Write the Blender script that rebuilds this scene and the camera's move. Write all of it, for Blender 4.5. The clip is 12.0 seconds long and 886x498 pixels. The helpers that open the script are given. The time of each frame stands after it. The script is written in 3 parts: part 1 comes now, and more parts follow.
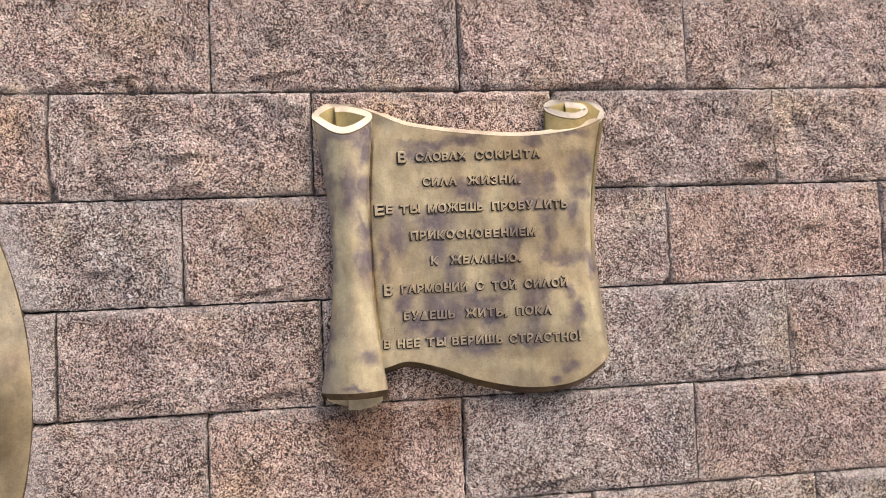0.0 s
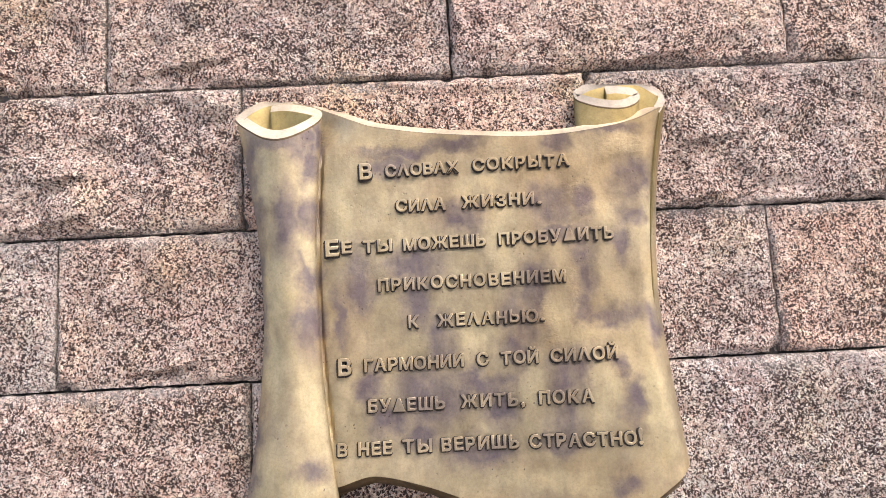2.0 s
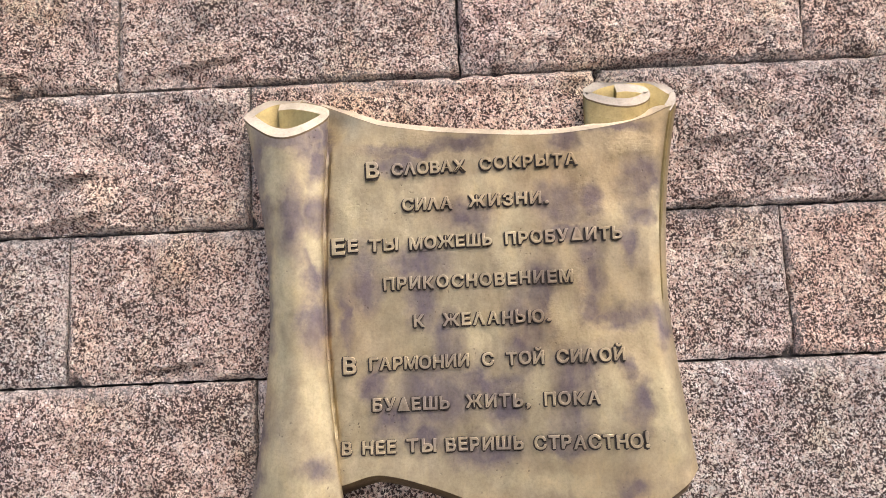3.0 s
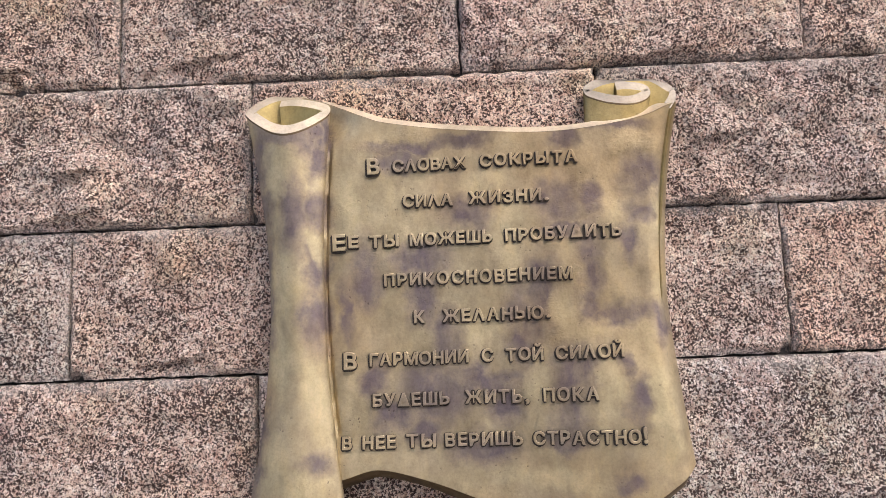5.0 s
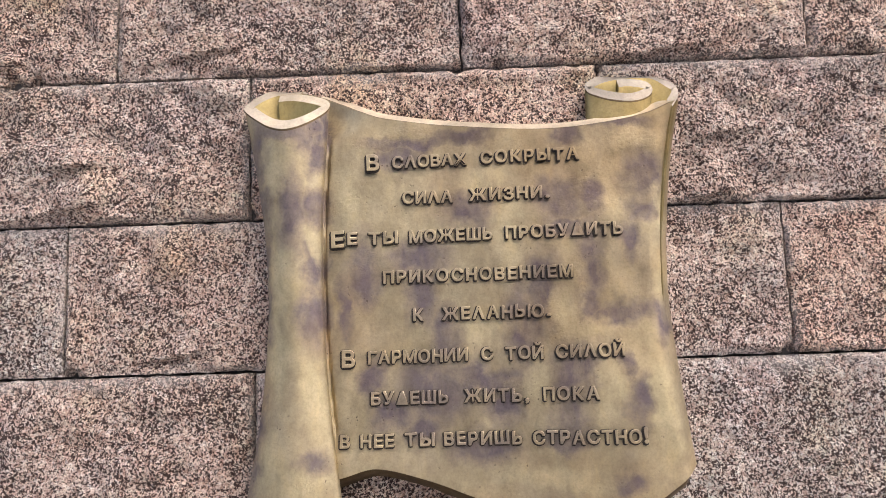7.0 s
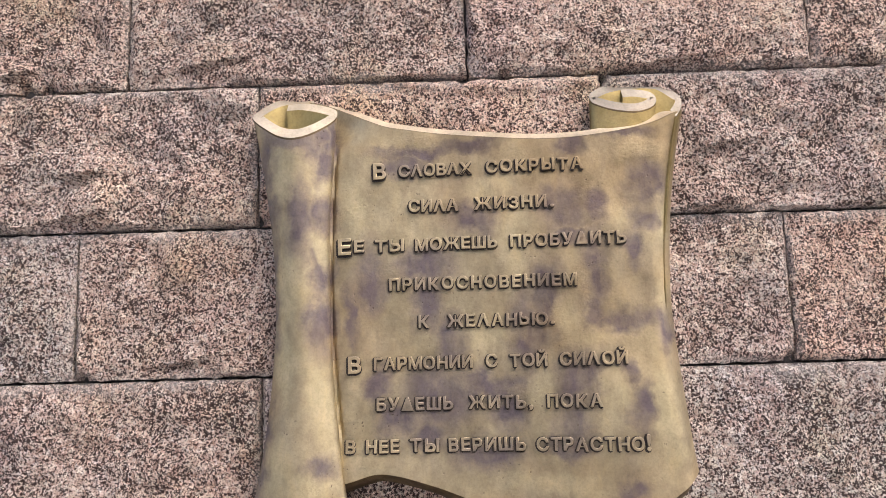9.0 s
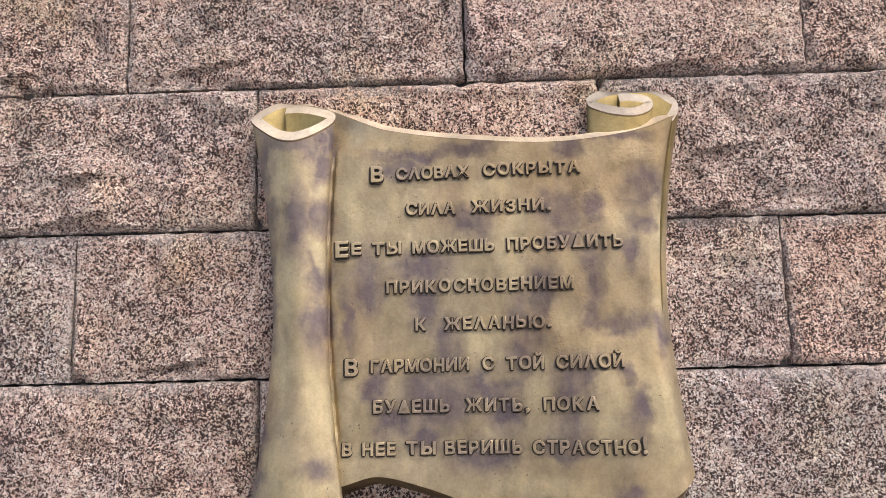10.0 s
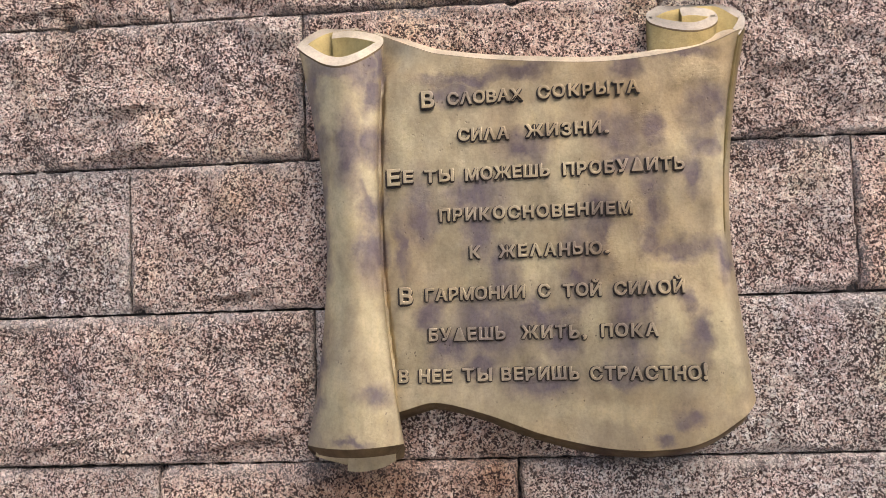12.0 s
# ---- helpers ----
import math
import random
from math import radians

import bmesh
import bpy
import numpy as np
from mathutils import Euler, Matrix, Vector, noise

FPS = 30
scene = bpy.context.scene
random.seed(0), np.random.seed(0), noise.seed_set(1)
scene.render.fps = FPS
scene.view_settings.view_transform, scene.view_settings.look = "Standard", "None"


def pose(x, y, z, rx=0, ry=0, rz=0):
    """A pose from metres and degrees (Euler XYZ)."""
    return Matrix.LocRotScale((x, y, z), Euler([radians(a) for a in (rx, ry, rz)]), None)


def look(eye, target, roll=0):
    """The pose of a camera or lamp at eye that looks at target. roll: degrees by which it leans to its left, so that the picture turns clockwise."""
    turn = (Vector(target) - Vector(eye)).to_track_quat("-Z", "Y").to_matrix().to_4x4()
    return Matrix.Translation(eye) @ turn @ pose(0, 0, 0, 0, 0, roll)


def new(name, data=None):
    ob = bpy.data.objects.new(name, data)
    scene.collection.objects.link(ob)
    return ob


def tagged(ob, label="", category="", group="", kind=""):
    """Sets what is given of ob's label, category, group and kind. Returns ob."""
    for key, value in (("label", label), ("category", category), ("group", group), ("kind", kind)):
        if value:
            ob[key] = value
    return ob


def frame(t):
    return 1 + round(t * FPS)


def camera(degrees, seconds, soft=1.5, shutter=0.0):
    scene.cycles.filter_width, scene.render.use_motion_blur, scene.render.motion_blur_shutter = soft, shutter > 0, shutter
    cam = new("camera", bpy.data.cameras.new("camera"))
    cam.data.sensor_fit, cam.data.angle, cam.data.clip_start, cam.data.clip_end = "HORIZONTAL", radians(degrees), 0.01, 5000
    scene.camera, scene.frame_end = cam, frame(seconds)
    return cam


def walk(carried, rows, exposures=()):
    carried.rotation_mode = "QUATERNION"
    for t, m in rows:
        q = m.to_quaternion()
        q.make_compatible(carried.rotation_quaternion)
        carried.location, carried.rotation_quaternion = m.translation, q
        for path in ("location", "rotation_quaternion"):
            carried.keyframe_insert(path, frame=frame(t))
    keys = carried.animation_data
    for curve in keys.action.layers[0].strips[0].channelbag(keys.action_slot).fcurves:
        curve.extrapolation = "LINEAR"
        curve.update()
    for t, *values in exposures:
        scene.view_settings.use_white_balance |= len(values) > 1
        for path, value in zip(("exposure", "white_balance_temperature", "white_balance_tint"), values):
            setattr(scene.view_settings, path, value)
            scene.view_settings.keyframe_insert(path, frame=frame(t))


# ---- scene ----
cam = camera(66.8, 12.0, soft=0.75)
PATH = [
    (0, (0.016, -1.952, 1.555), (0.265, 0.031, 1.634), -2.4),
    (0.2, (0.050, -1.893, 1.543), (0.296, 0.083, 1.721), -2.1),
    (0.3, (0.053, -1.850, 1.542), (0.313, 0.121, 1.753), -1.3),
    (0.5, (0.055, -1.752, 1.535), (0.354, 0.201, 1.845), 0.1),
    (0.7, (0.075, -1.665, 1.539), (0.384, 0.29, 1.855), -1.0),
    (0.8, (0.083, -1.612, 1.542), (0.399, 0.339, 1.884), -1.8),
    (1, (0.088, -1.522, 1.552), (0.403, 0.429, 1.854), -2.7),
    (1.2, (0.118, -1.455, 1.551), (0.386, 0.512, 1.817), -3.1),
    (1.5, (0.167, -1.386, 1.552), (0.33, 0.592, 1.799), -2.2),
    (1.8, (0.235, -1.350, 1.552), (0.321, 0.633, 1.821), -2.7),
    (2, (0.265, -1.342, 1.563), (0.307, 0.64, 1.828), -3.1),
    (2.5, (0.301, -1.334, 1.564), (0.295, 0.646, 1.848), -2.8),
    (3, (0.296, -1.336, 1.564), (0.272, 0.646, 1.827), -2.5),
    (5, (0.296, -1.342, 1.563), (0.271, 0.642, 1.816), -2.3),
    (5.5, (0.293, -1.339, 1.565), (0.273, 0.646, 1.811), -2.1),
    (6, (0.291, -1.334, 1.56), (0.27, 0.65, 1.811), -2.0),
    (6.5, (0.293, -1.33, 1.561), (0.272, 0.655, 1.81), -2.0),
    (7, (0.291, -1.33, 1.56), (0.274, 0.654, 1.812), -2.0),
    (9, (0.289, -1.347, 1.567), (0.26, 0.636, 1.829), -1.7),
    (9.5, (0.294, -1.349, 1.562), (0.272, 0.632, 1.834), -1.5),
    (10, (0.292, -1.349, 1.562), (0.267, 0.632, 1.839), -1.5),
    (10.5, (0.3, -1.347, 1.554), (0.275, 0.636, 1.809), -2.1),
    (10.8, (0.277, -1.353, 1.552), (0.194, 0.637, 1.778), -2.7),
    (11, (0.254, -1.36, 1.559), (0.045, 0.621, 1.746), -3.3),
    (11.2, (0.246, -1.354, 1.562), (-0.067, 0.616, 1.718), -4.1),
    (11.5, (0.231, -1.352, 1.55), (-0.136, 0.61, 1.688), -4.0),
    (11.7, (0.232, -1.340, 1.543), (-0.037, 0.641, 1.683), -3.0),
    (12, (0.249, -1.327, 1.54), (0.123, 0.667, 1.645), -2.0),
]
# the picture brightens and settles again while the camera comes to rest
walk(cam, [(t, look(eye, target, roll)) for t, eye, target, roll in PATH],
     exposures=[(0.0, 0.0), (1.6, 0.0), (2.0, 0.36), (2.4, 0.62), (2.6, 0.60), (3.0, 0.20), (3.4, 0.05), (5.0, -0.04), (10.5, -0.05), (12.0, -0.10)])

# ---- light ----
world = bpy.data.worlds.new("overcast_sky")
scene.world = world
world.use_nodes = True
wn = world.node_tree
sky = wn.nodes.new("ShaderNodeTexSky")
sky.sky_type, sky.sun_disc = "NISHITA", False
sky.sun_elevation, sky.sun_rotation = radians(51), radians(136)
sky.air_density, sky.dust_density, sky.ozone_density = 0.8, 4.2, 0.9
wn.links.new(sky.outputs[0], wn.nodes["Background"].inputs[0])
wn.nodes["Background"].inputs[1].default_value = 0.48

sun_data = bpy.data.lights.new("sun", "SUN")
sun_data.energy, sun_data.angle, sun_data.color = 0.45, radians(60), (1.0, 0.94, 0.86)
sun = new("sun", sun_data)
sun.matrix_world = look((2.6, -2.4, 5.7), (0.3, 0.0, 1.6))

# ---- material helpers ----


class Nodes:
    """A node material with short calls for its nodes."""

    def __init__(self, name):
        self.mat = bpy.data.materials.new(name)
        self.mat.use_nodes = True
        self.tree = self.mat.node_tree
        self.bsdf = self.tree.nodes["Principled BSDF"]
        self.position = self.node("ShaderNodeNewGeometry").outputs["Position"]

    def node(self, kind, **settings):
        n = self.tree.nodes.new(kind)
        for key, value in settings.items():
            setattr(n, key, value)
        return n

    def put(self, socket, value):
        if isinstance(value, bpy.types.NodeSocket):
            self.tree.links.new(value, socket)
        else:
            socket.default_value = value

    def noise(self, at, scale, detail=4.0, rough=0.55, color=False, distortion=0.0):
        n = self.node("ShaderNodeTexNoise")
        self.put(n.inputs["Vector"], at)
        n.inputs["Scale"].default_value, n.inputs["Detail"].default_value = scale, detail
        n.inputs["Roughness"].default_value, n.inputs["Distortion"].default_value = rough, distortion
        return n.outputs["Color" if color else "Fac"]

    def cells(self, at, scale, out="Color", feature="F1"):
        n = self.node("ShaderNodeTexVoronoi", feature=feature)
        self.put(n.inputs["Vector"], at)
        n.inputs["Scale"].default_value = scale
        return n.outputs[out]

    def ramp(self, fac, stops, mode="LINEAR"):
        n = self.node("ShaderNodeValToRGB")
        n.color_ramp.interpolation = mode
        while len(n.color_ramp.elements) < len(stops):
            n.color_ramp.elements.new(0.5)
        for e, (p, c) in zip(n.color_ramp.elements, stops):
            e.position = p
            e.color = (c, c, c, 1) if isinstance(c, (int, float)) else (*c, 1)
        self.put(n.inputs[0], fac)
        return n.outputs[0]

    def mix(self, fac, a, b, blend="MIX"):
        n = self.node("ShaderNodeMix", data_type="RGBA", blend_type=blend)
        for socket, value in ((n.inputs[0], fac), (n.inputs[6], a), (n.inputs[7], b)):
            self.put(socket, (*value, 1) if isinstance(value, tuple) else value)
        return n.outputs[2]

    def math(self, op, a, b=0.0, clamp=False):
        n = self.node("ShaderNodeMath", operation=op, use_clamp=clamp)
        self.put(n.inputs[0], a)
        self.put(n.inputs[1], b)
        return n.outputs[0]

    def vec(self, op, a, b):
        n = self.node("ShaderNodeVectorMath", operation=op)
        self.put(n.inputs[0], a)
        self.put(n.inputs[1], b)
        return n.outputs["Value" if op in ("LENGTH", "DISTANCE", "DOT_PRODUCT") else "Vector"]

    def scaled(self, at, by, shift=(0, 0, 0)):
        return self.vec("ADD", self.vec("MULTIPLY", at, by), shift)

    def blob(self, at, x, z, rx, rz):
        """1 at (x, z) on the wall, 0 outside an ellipse of radii rx, rz."""
        n = self.node("ShaderNodeTexGradient", gradient_type="SPHERICAL")
        self.put(n.inputs[0], self.scaled(at, (1 / rx, 0, 1 / rz), (-x / rx, 0, -z / rz)))
        return n.outputs[1]

    def random(self):
        return self.node("ShaderNodeObjectInfo").outputs["Random"]

    def bump(self, height, strength, distance, below=None):
        n = self.node("ShaderNodeBump")
        n.inputs["Strength"].default_value, n.inputs["Distance"].default_value = strength, distance
        self.put(n.inputs["Height"], height)
        if below:
            self.put(n.inputs["Normal"], below)
        return n.outputs[0]

    def finish(self, color, rough, metal=0.0, normal=None):
        self.put(self.bsdf.inputs["Base Color"], (*color, 1) if isinstance(color, tuple) else color)
        self.put(self.bsdf.inputs["Roughness"], rough)
        self.put(self.bsdf.inputs["Metallic"], metal)
        if normal:
            self.put(self.bsdf.inputs["Normal"], normal)
        return self.mat


RING_X, RING_Z, RING_R, RING_IN = -2.07, 1.27, 1.21, 1.015


def granite(name, rough_face=True):
    """Coarse pink granite: feldspar, quartz and dark mica grains; each block a little different."""
    m = Nodes(name)
    rnd = m.random()
    shift = m.node("ShaderNodeCombineXYZ")
    for i, f in enumerate((17.0, 0.0, 31.0)):
        m.put(shift.inputs[i], m.math("MULTIPLY", rnd, f))
    at = m.vec("ADD", m.position, shift.outputs[0])
    # feldspar from rose to cream, a few milky quartz grains
    spar = m.noise(at, 85, 3, 0.65, distortion=0.4)
    color = m.ramp(spar, [(0.30, (0.42, 0.28, 0.23)), (0.42, (0.62, 0.47, 0.40)), (0.54, (0.79, 0.67, 0.585)), (0.68, (0.90, 0.83, 0.75))])
    quartz = m.noise(m.scaled(at, (1, 1, 1), (3.3, 1.7, 9.1)), 120, 2, 0.5)
    color = m.mix(m.ramp(quartz, [(0.58, 0.0), (0.66, 0.7)]), color, (0.86, 0.81, 0.78))
    color = m.mix(m.ramp(quartz, [(0.33, 0.55), (0.40, 0.0)]), color, (0.42, 0.33, 0.31))
    # clotted dark mica, thicker in some drifts and sparse in others
    crowd = m.math("MULTIPLY", m.math("SUBTRACT", m.noise(m.scaled(at, (1, 1, 1), (5.1, 2.2, 0.4)), 8.5, 3, 0.6), 0.5), 0.22)
    crowd = m.math("ADD", crowd, m.math("MULTIPLY", m.math("SUBTRACT", m.noise(m.scaled(at, (1, 1, 1), (1.9, 7.2, 3.4)), 62, 2, 0.6), 0.5), 0.30))
    clots = m.math("ADD", m.noise(at, 225, 1.6, 0.6, distortion=0.6), crowd)
    color = m.mix(m.ramp(clots, [(0.435, 0.96), (0.52, 0.0)]), color, (0.038, 0.019, 0.018))
    specks = m.noise(m.scaled(at, (1, 1, 1), (8.2, 4.1, 6.6)), 260, 1.5, 0.6)
    color = m.mix(m.ramp(specks, [(0.34, 0.6), (0.45, 0.0)]), color, (0.05, 0.030, 0.027))
    sep = m.node("ShaderNodeSeparateColor")
    m.put(sep.inputs[0], m.cells(at, 190))
    # drifts of pink and grey, block to block and within a block
    drift = m.noise(at, 5, 3)
    color = m.mix(m.math("MULTIPLY", m.ramp(drift, [(0.40, 0.0), (0.68, 1.0)]), 0.45), color, m.mix(1.0, color, (1.02, 0.88, 0.80), "MULTIPLY"))
    color = m.mix(m.math("MULTIPLY", m.ramp(m.noise(at, 3.1, 4), [(0.48, 0.0), (0.72, 1.0)]), 0.5), color, m.mix(1.0, color, (0.84, 0.86, 0.90), "MULTIPLY"))
    tone = m.ramp(rnd, [(0.0, (0.93, 0.82, 0.76)), (0.35, (1.02, 0.99, 0.95)), (0.7, (1.12, 0.98, 0.88)), (1.0, (0.93, 0.94, 0.93))])
    color = m.mix(1.0, m.mix(1.0, color, tone, "MULTIPLY"), (1.01, 1.05, 1.095), "MULTIPLY")
    hue = m.noise(m.position, 4.2, 3, 0.6)
    color = m.mix(m.ramp(hue, [(0.30, 0.45), (0.46, 0.0)]), color, m.mix(1.0, color, (0.95, 0.90, 1.03), "MULTIPLY"))
    color = m.mix(m.ramp(hue, [(0.54, 0.0), (0.70, 0.8)]), color, m.mix(1.0, color, (1.02, 1.0, 0.84), "MULTIPLY"))
    # pale lime bloom where the stone was dressed round the medallion, and in odd patches
    ringdist = m.vec("DISTANCE", m.scaled(m.position, (1, 0, 1)), (RING_X, 0, RING_Z))
    edge = m.math("ADD", ringdist, m.math("MULTIPLY", m.noise(m.position, 9, 4), 0.09))
    dressed = m.ramp(m.math("SUBTRACT", edge, RING_R), [(0.03, 1.0), (0.13, 0.0)])
    bloom = m.ramp(m.noise(m.position, 2.3, 6, 0.65), [(0.60, 0.0), (0.74, 0.6)])
    # mortar smeared over the arrises
    sides = m.node("ShaderNodeSeparateXYZ")
    m.put(sides.inputs[0], m.node("ShaderNodeTexCoord").outputs["Generated"])
    across = m.math("MULTIPLY", m.math("SUBTRACT", 0.5, m.math("ABSOLUTE", m.math("SUBTRACT", sides.outputs[0], 0.5))), 0.71)
    along = m.math("MULTIPLY", m.math("SUBTRACT", 0.5, m.math("ABSOLUTE", m.math("SUBTRACT", sides.outputs[2], 0.5))), 0.30)
    lift = m.math("MULTIPLY", m.math("SUBTRACT", 1.0, sides.outputs[2]), 0.30)
    rim = m.math("ADD", m.math("MINIMUM", across, along), m.math("MULTIPLY", m.noise(at, 11, 4, 0.6), 0.075))
    smear = m.math("MULTIPLY", m.ramp(rim, [(0.030, 1.0), (0.055, 0.0)]), 0.8)
    # wider on the upper arris, where wet mortar ran down from the bed above
    upper = m.math("ADD", lift, m.math("MULTIPLY", m.noise(at, 7, 4, 0.65), 0.15))
    smear = m.math("MAXIMUM", smear, m.math("MULTIPLY", m.ramp(upper, [(0.070, 1.0), (0.105, 0.0)]), 0.85))
    lime = m.math("MULTIPLY", m.math("MAXIMUM", m.math("MAXIMUM", dressed, bloom), smear), m.ramp(m.noise(m.position, 60, 4), [(0.35, 0.20), (0.6, 0.72)]))
    color = m.mix(lime, color, (0.62, 0.56, 0.525))
    # brown run-off below the foot of the bronze roll
    stain_at = m.vec("ADD", m.position, m.scaled(m.noise(m.position, 8, 5, color=True), (0.10, 0.0, 0.10), (-0.05, 0, -0.05)))
    stain = m.math("MAXIMUM", m.blob(stain_at, 0.01, 1.13, 0.15, 0.21), m.math("MULTIPLY", m.blob(stain_at, 0.24, 1.17, 0.16, 0.16), 0.6))
    color = m.mix(m.ramp(stain, [(0.0, 0.0), (0.55, 0.9)]), color, m.mix(1.0, color, (0.42, 0.335, 0.27), "MULTIPLY"))
    normal = m.bump(m.noise(at, 42, 5, 0.62), 1.0 if rough_face else 0.15, 0.026)
    normal = m.bump(m.noise(at, 170, 3, 0.7), 1.0 if rough_face else 0.2, 0.010, normal)
    m.bsdf.inputs["Specular IOR Level"].default_value = 0.25
    return m.finish(color, m.ramp(sep.outputs[1], [(0.0, 0.6), (1.0, 0.9)]), 0.0, normal)


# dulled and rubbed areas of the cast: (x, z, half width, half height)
ROLL_DULL_SHADE = [(0.026, 1.953, 0.024, 0.031), (0.057, 1.959, 0.011, 0.037), (-0.002, 1.799, 0.022, 0.067), (0.039, 1.814, 0.019, 0.033), (0.041, 1.909, 0.015, 0.028),
             # the three at x below -0.06 also paint in the roll's shaded left flank
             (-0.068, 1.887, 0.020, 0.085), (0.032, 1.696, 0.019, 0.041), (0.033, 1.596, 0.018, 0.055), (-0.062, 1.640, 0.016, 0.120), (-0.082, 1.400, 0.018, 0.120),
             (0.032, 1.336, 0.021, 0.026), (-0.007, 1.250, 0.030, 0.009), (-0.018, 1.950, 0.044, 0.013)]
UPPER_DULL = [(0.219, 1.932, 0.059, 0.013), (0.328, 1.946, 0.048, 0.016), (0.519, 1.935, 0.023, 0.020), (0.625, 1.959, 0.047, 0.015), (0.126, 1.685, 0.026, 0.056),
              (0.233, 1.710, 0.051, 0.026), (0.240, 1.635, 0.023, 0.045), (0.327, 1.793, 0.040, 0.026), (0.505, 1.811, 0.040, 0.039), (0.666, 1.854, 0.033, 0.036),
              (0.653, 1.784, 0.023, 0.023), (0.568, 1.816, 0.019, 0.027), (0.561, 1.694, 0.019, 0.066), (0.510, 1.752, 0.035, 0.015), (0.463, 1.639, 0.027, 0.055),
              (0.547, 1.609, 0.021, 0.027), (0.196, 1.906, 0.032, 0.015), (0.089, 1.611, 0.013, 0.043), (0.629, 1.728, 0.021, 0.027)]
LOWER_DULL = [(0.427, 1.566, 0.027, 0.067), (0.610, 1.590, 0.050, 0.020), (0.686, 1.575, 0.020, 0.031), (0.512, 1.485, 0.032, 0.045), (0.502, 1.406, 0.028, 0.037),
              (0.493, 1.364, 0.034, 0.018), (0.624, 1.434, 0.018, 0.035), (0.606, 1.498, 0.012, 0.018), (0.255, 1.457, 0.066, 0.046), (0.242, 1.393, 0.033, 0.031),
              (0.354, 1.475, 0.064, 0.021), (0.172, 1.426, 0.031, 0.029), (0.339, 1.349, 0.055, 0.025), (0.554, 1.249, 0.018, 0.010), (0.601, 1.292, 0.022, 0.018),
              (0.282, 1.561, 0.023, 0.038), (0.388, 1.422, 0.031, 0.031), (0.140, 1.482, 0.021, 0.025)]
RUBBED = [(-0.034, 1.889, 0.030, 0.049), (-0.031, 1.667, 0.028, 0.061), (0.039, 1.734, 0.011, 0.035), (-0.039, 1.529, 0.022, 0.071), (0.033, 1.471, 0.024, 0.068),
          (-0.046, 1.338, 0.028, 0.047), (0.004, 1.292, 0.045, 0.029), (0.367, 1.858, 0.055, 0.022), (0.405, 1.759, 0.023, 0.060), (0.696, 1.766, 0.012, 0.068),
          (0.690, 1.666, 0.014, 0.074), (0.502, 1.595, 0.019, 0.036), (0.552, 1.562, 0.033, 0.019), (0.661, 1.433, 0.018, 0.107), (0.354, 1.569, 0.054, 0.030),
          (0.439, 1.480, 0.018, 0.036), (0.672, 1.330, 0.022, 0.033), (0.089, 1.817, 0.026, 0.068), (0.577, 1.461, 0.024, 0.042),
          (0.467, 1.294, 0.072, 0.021)]


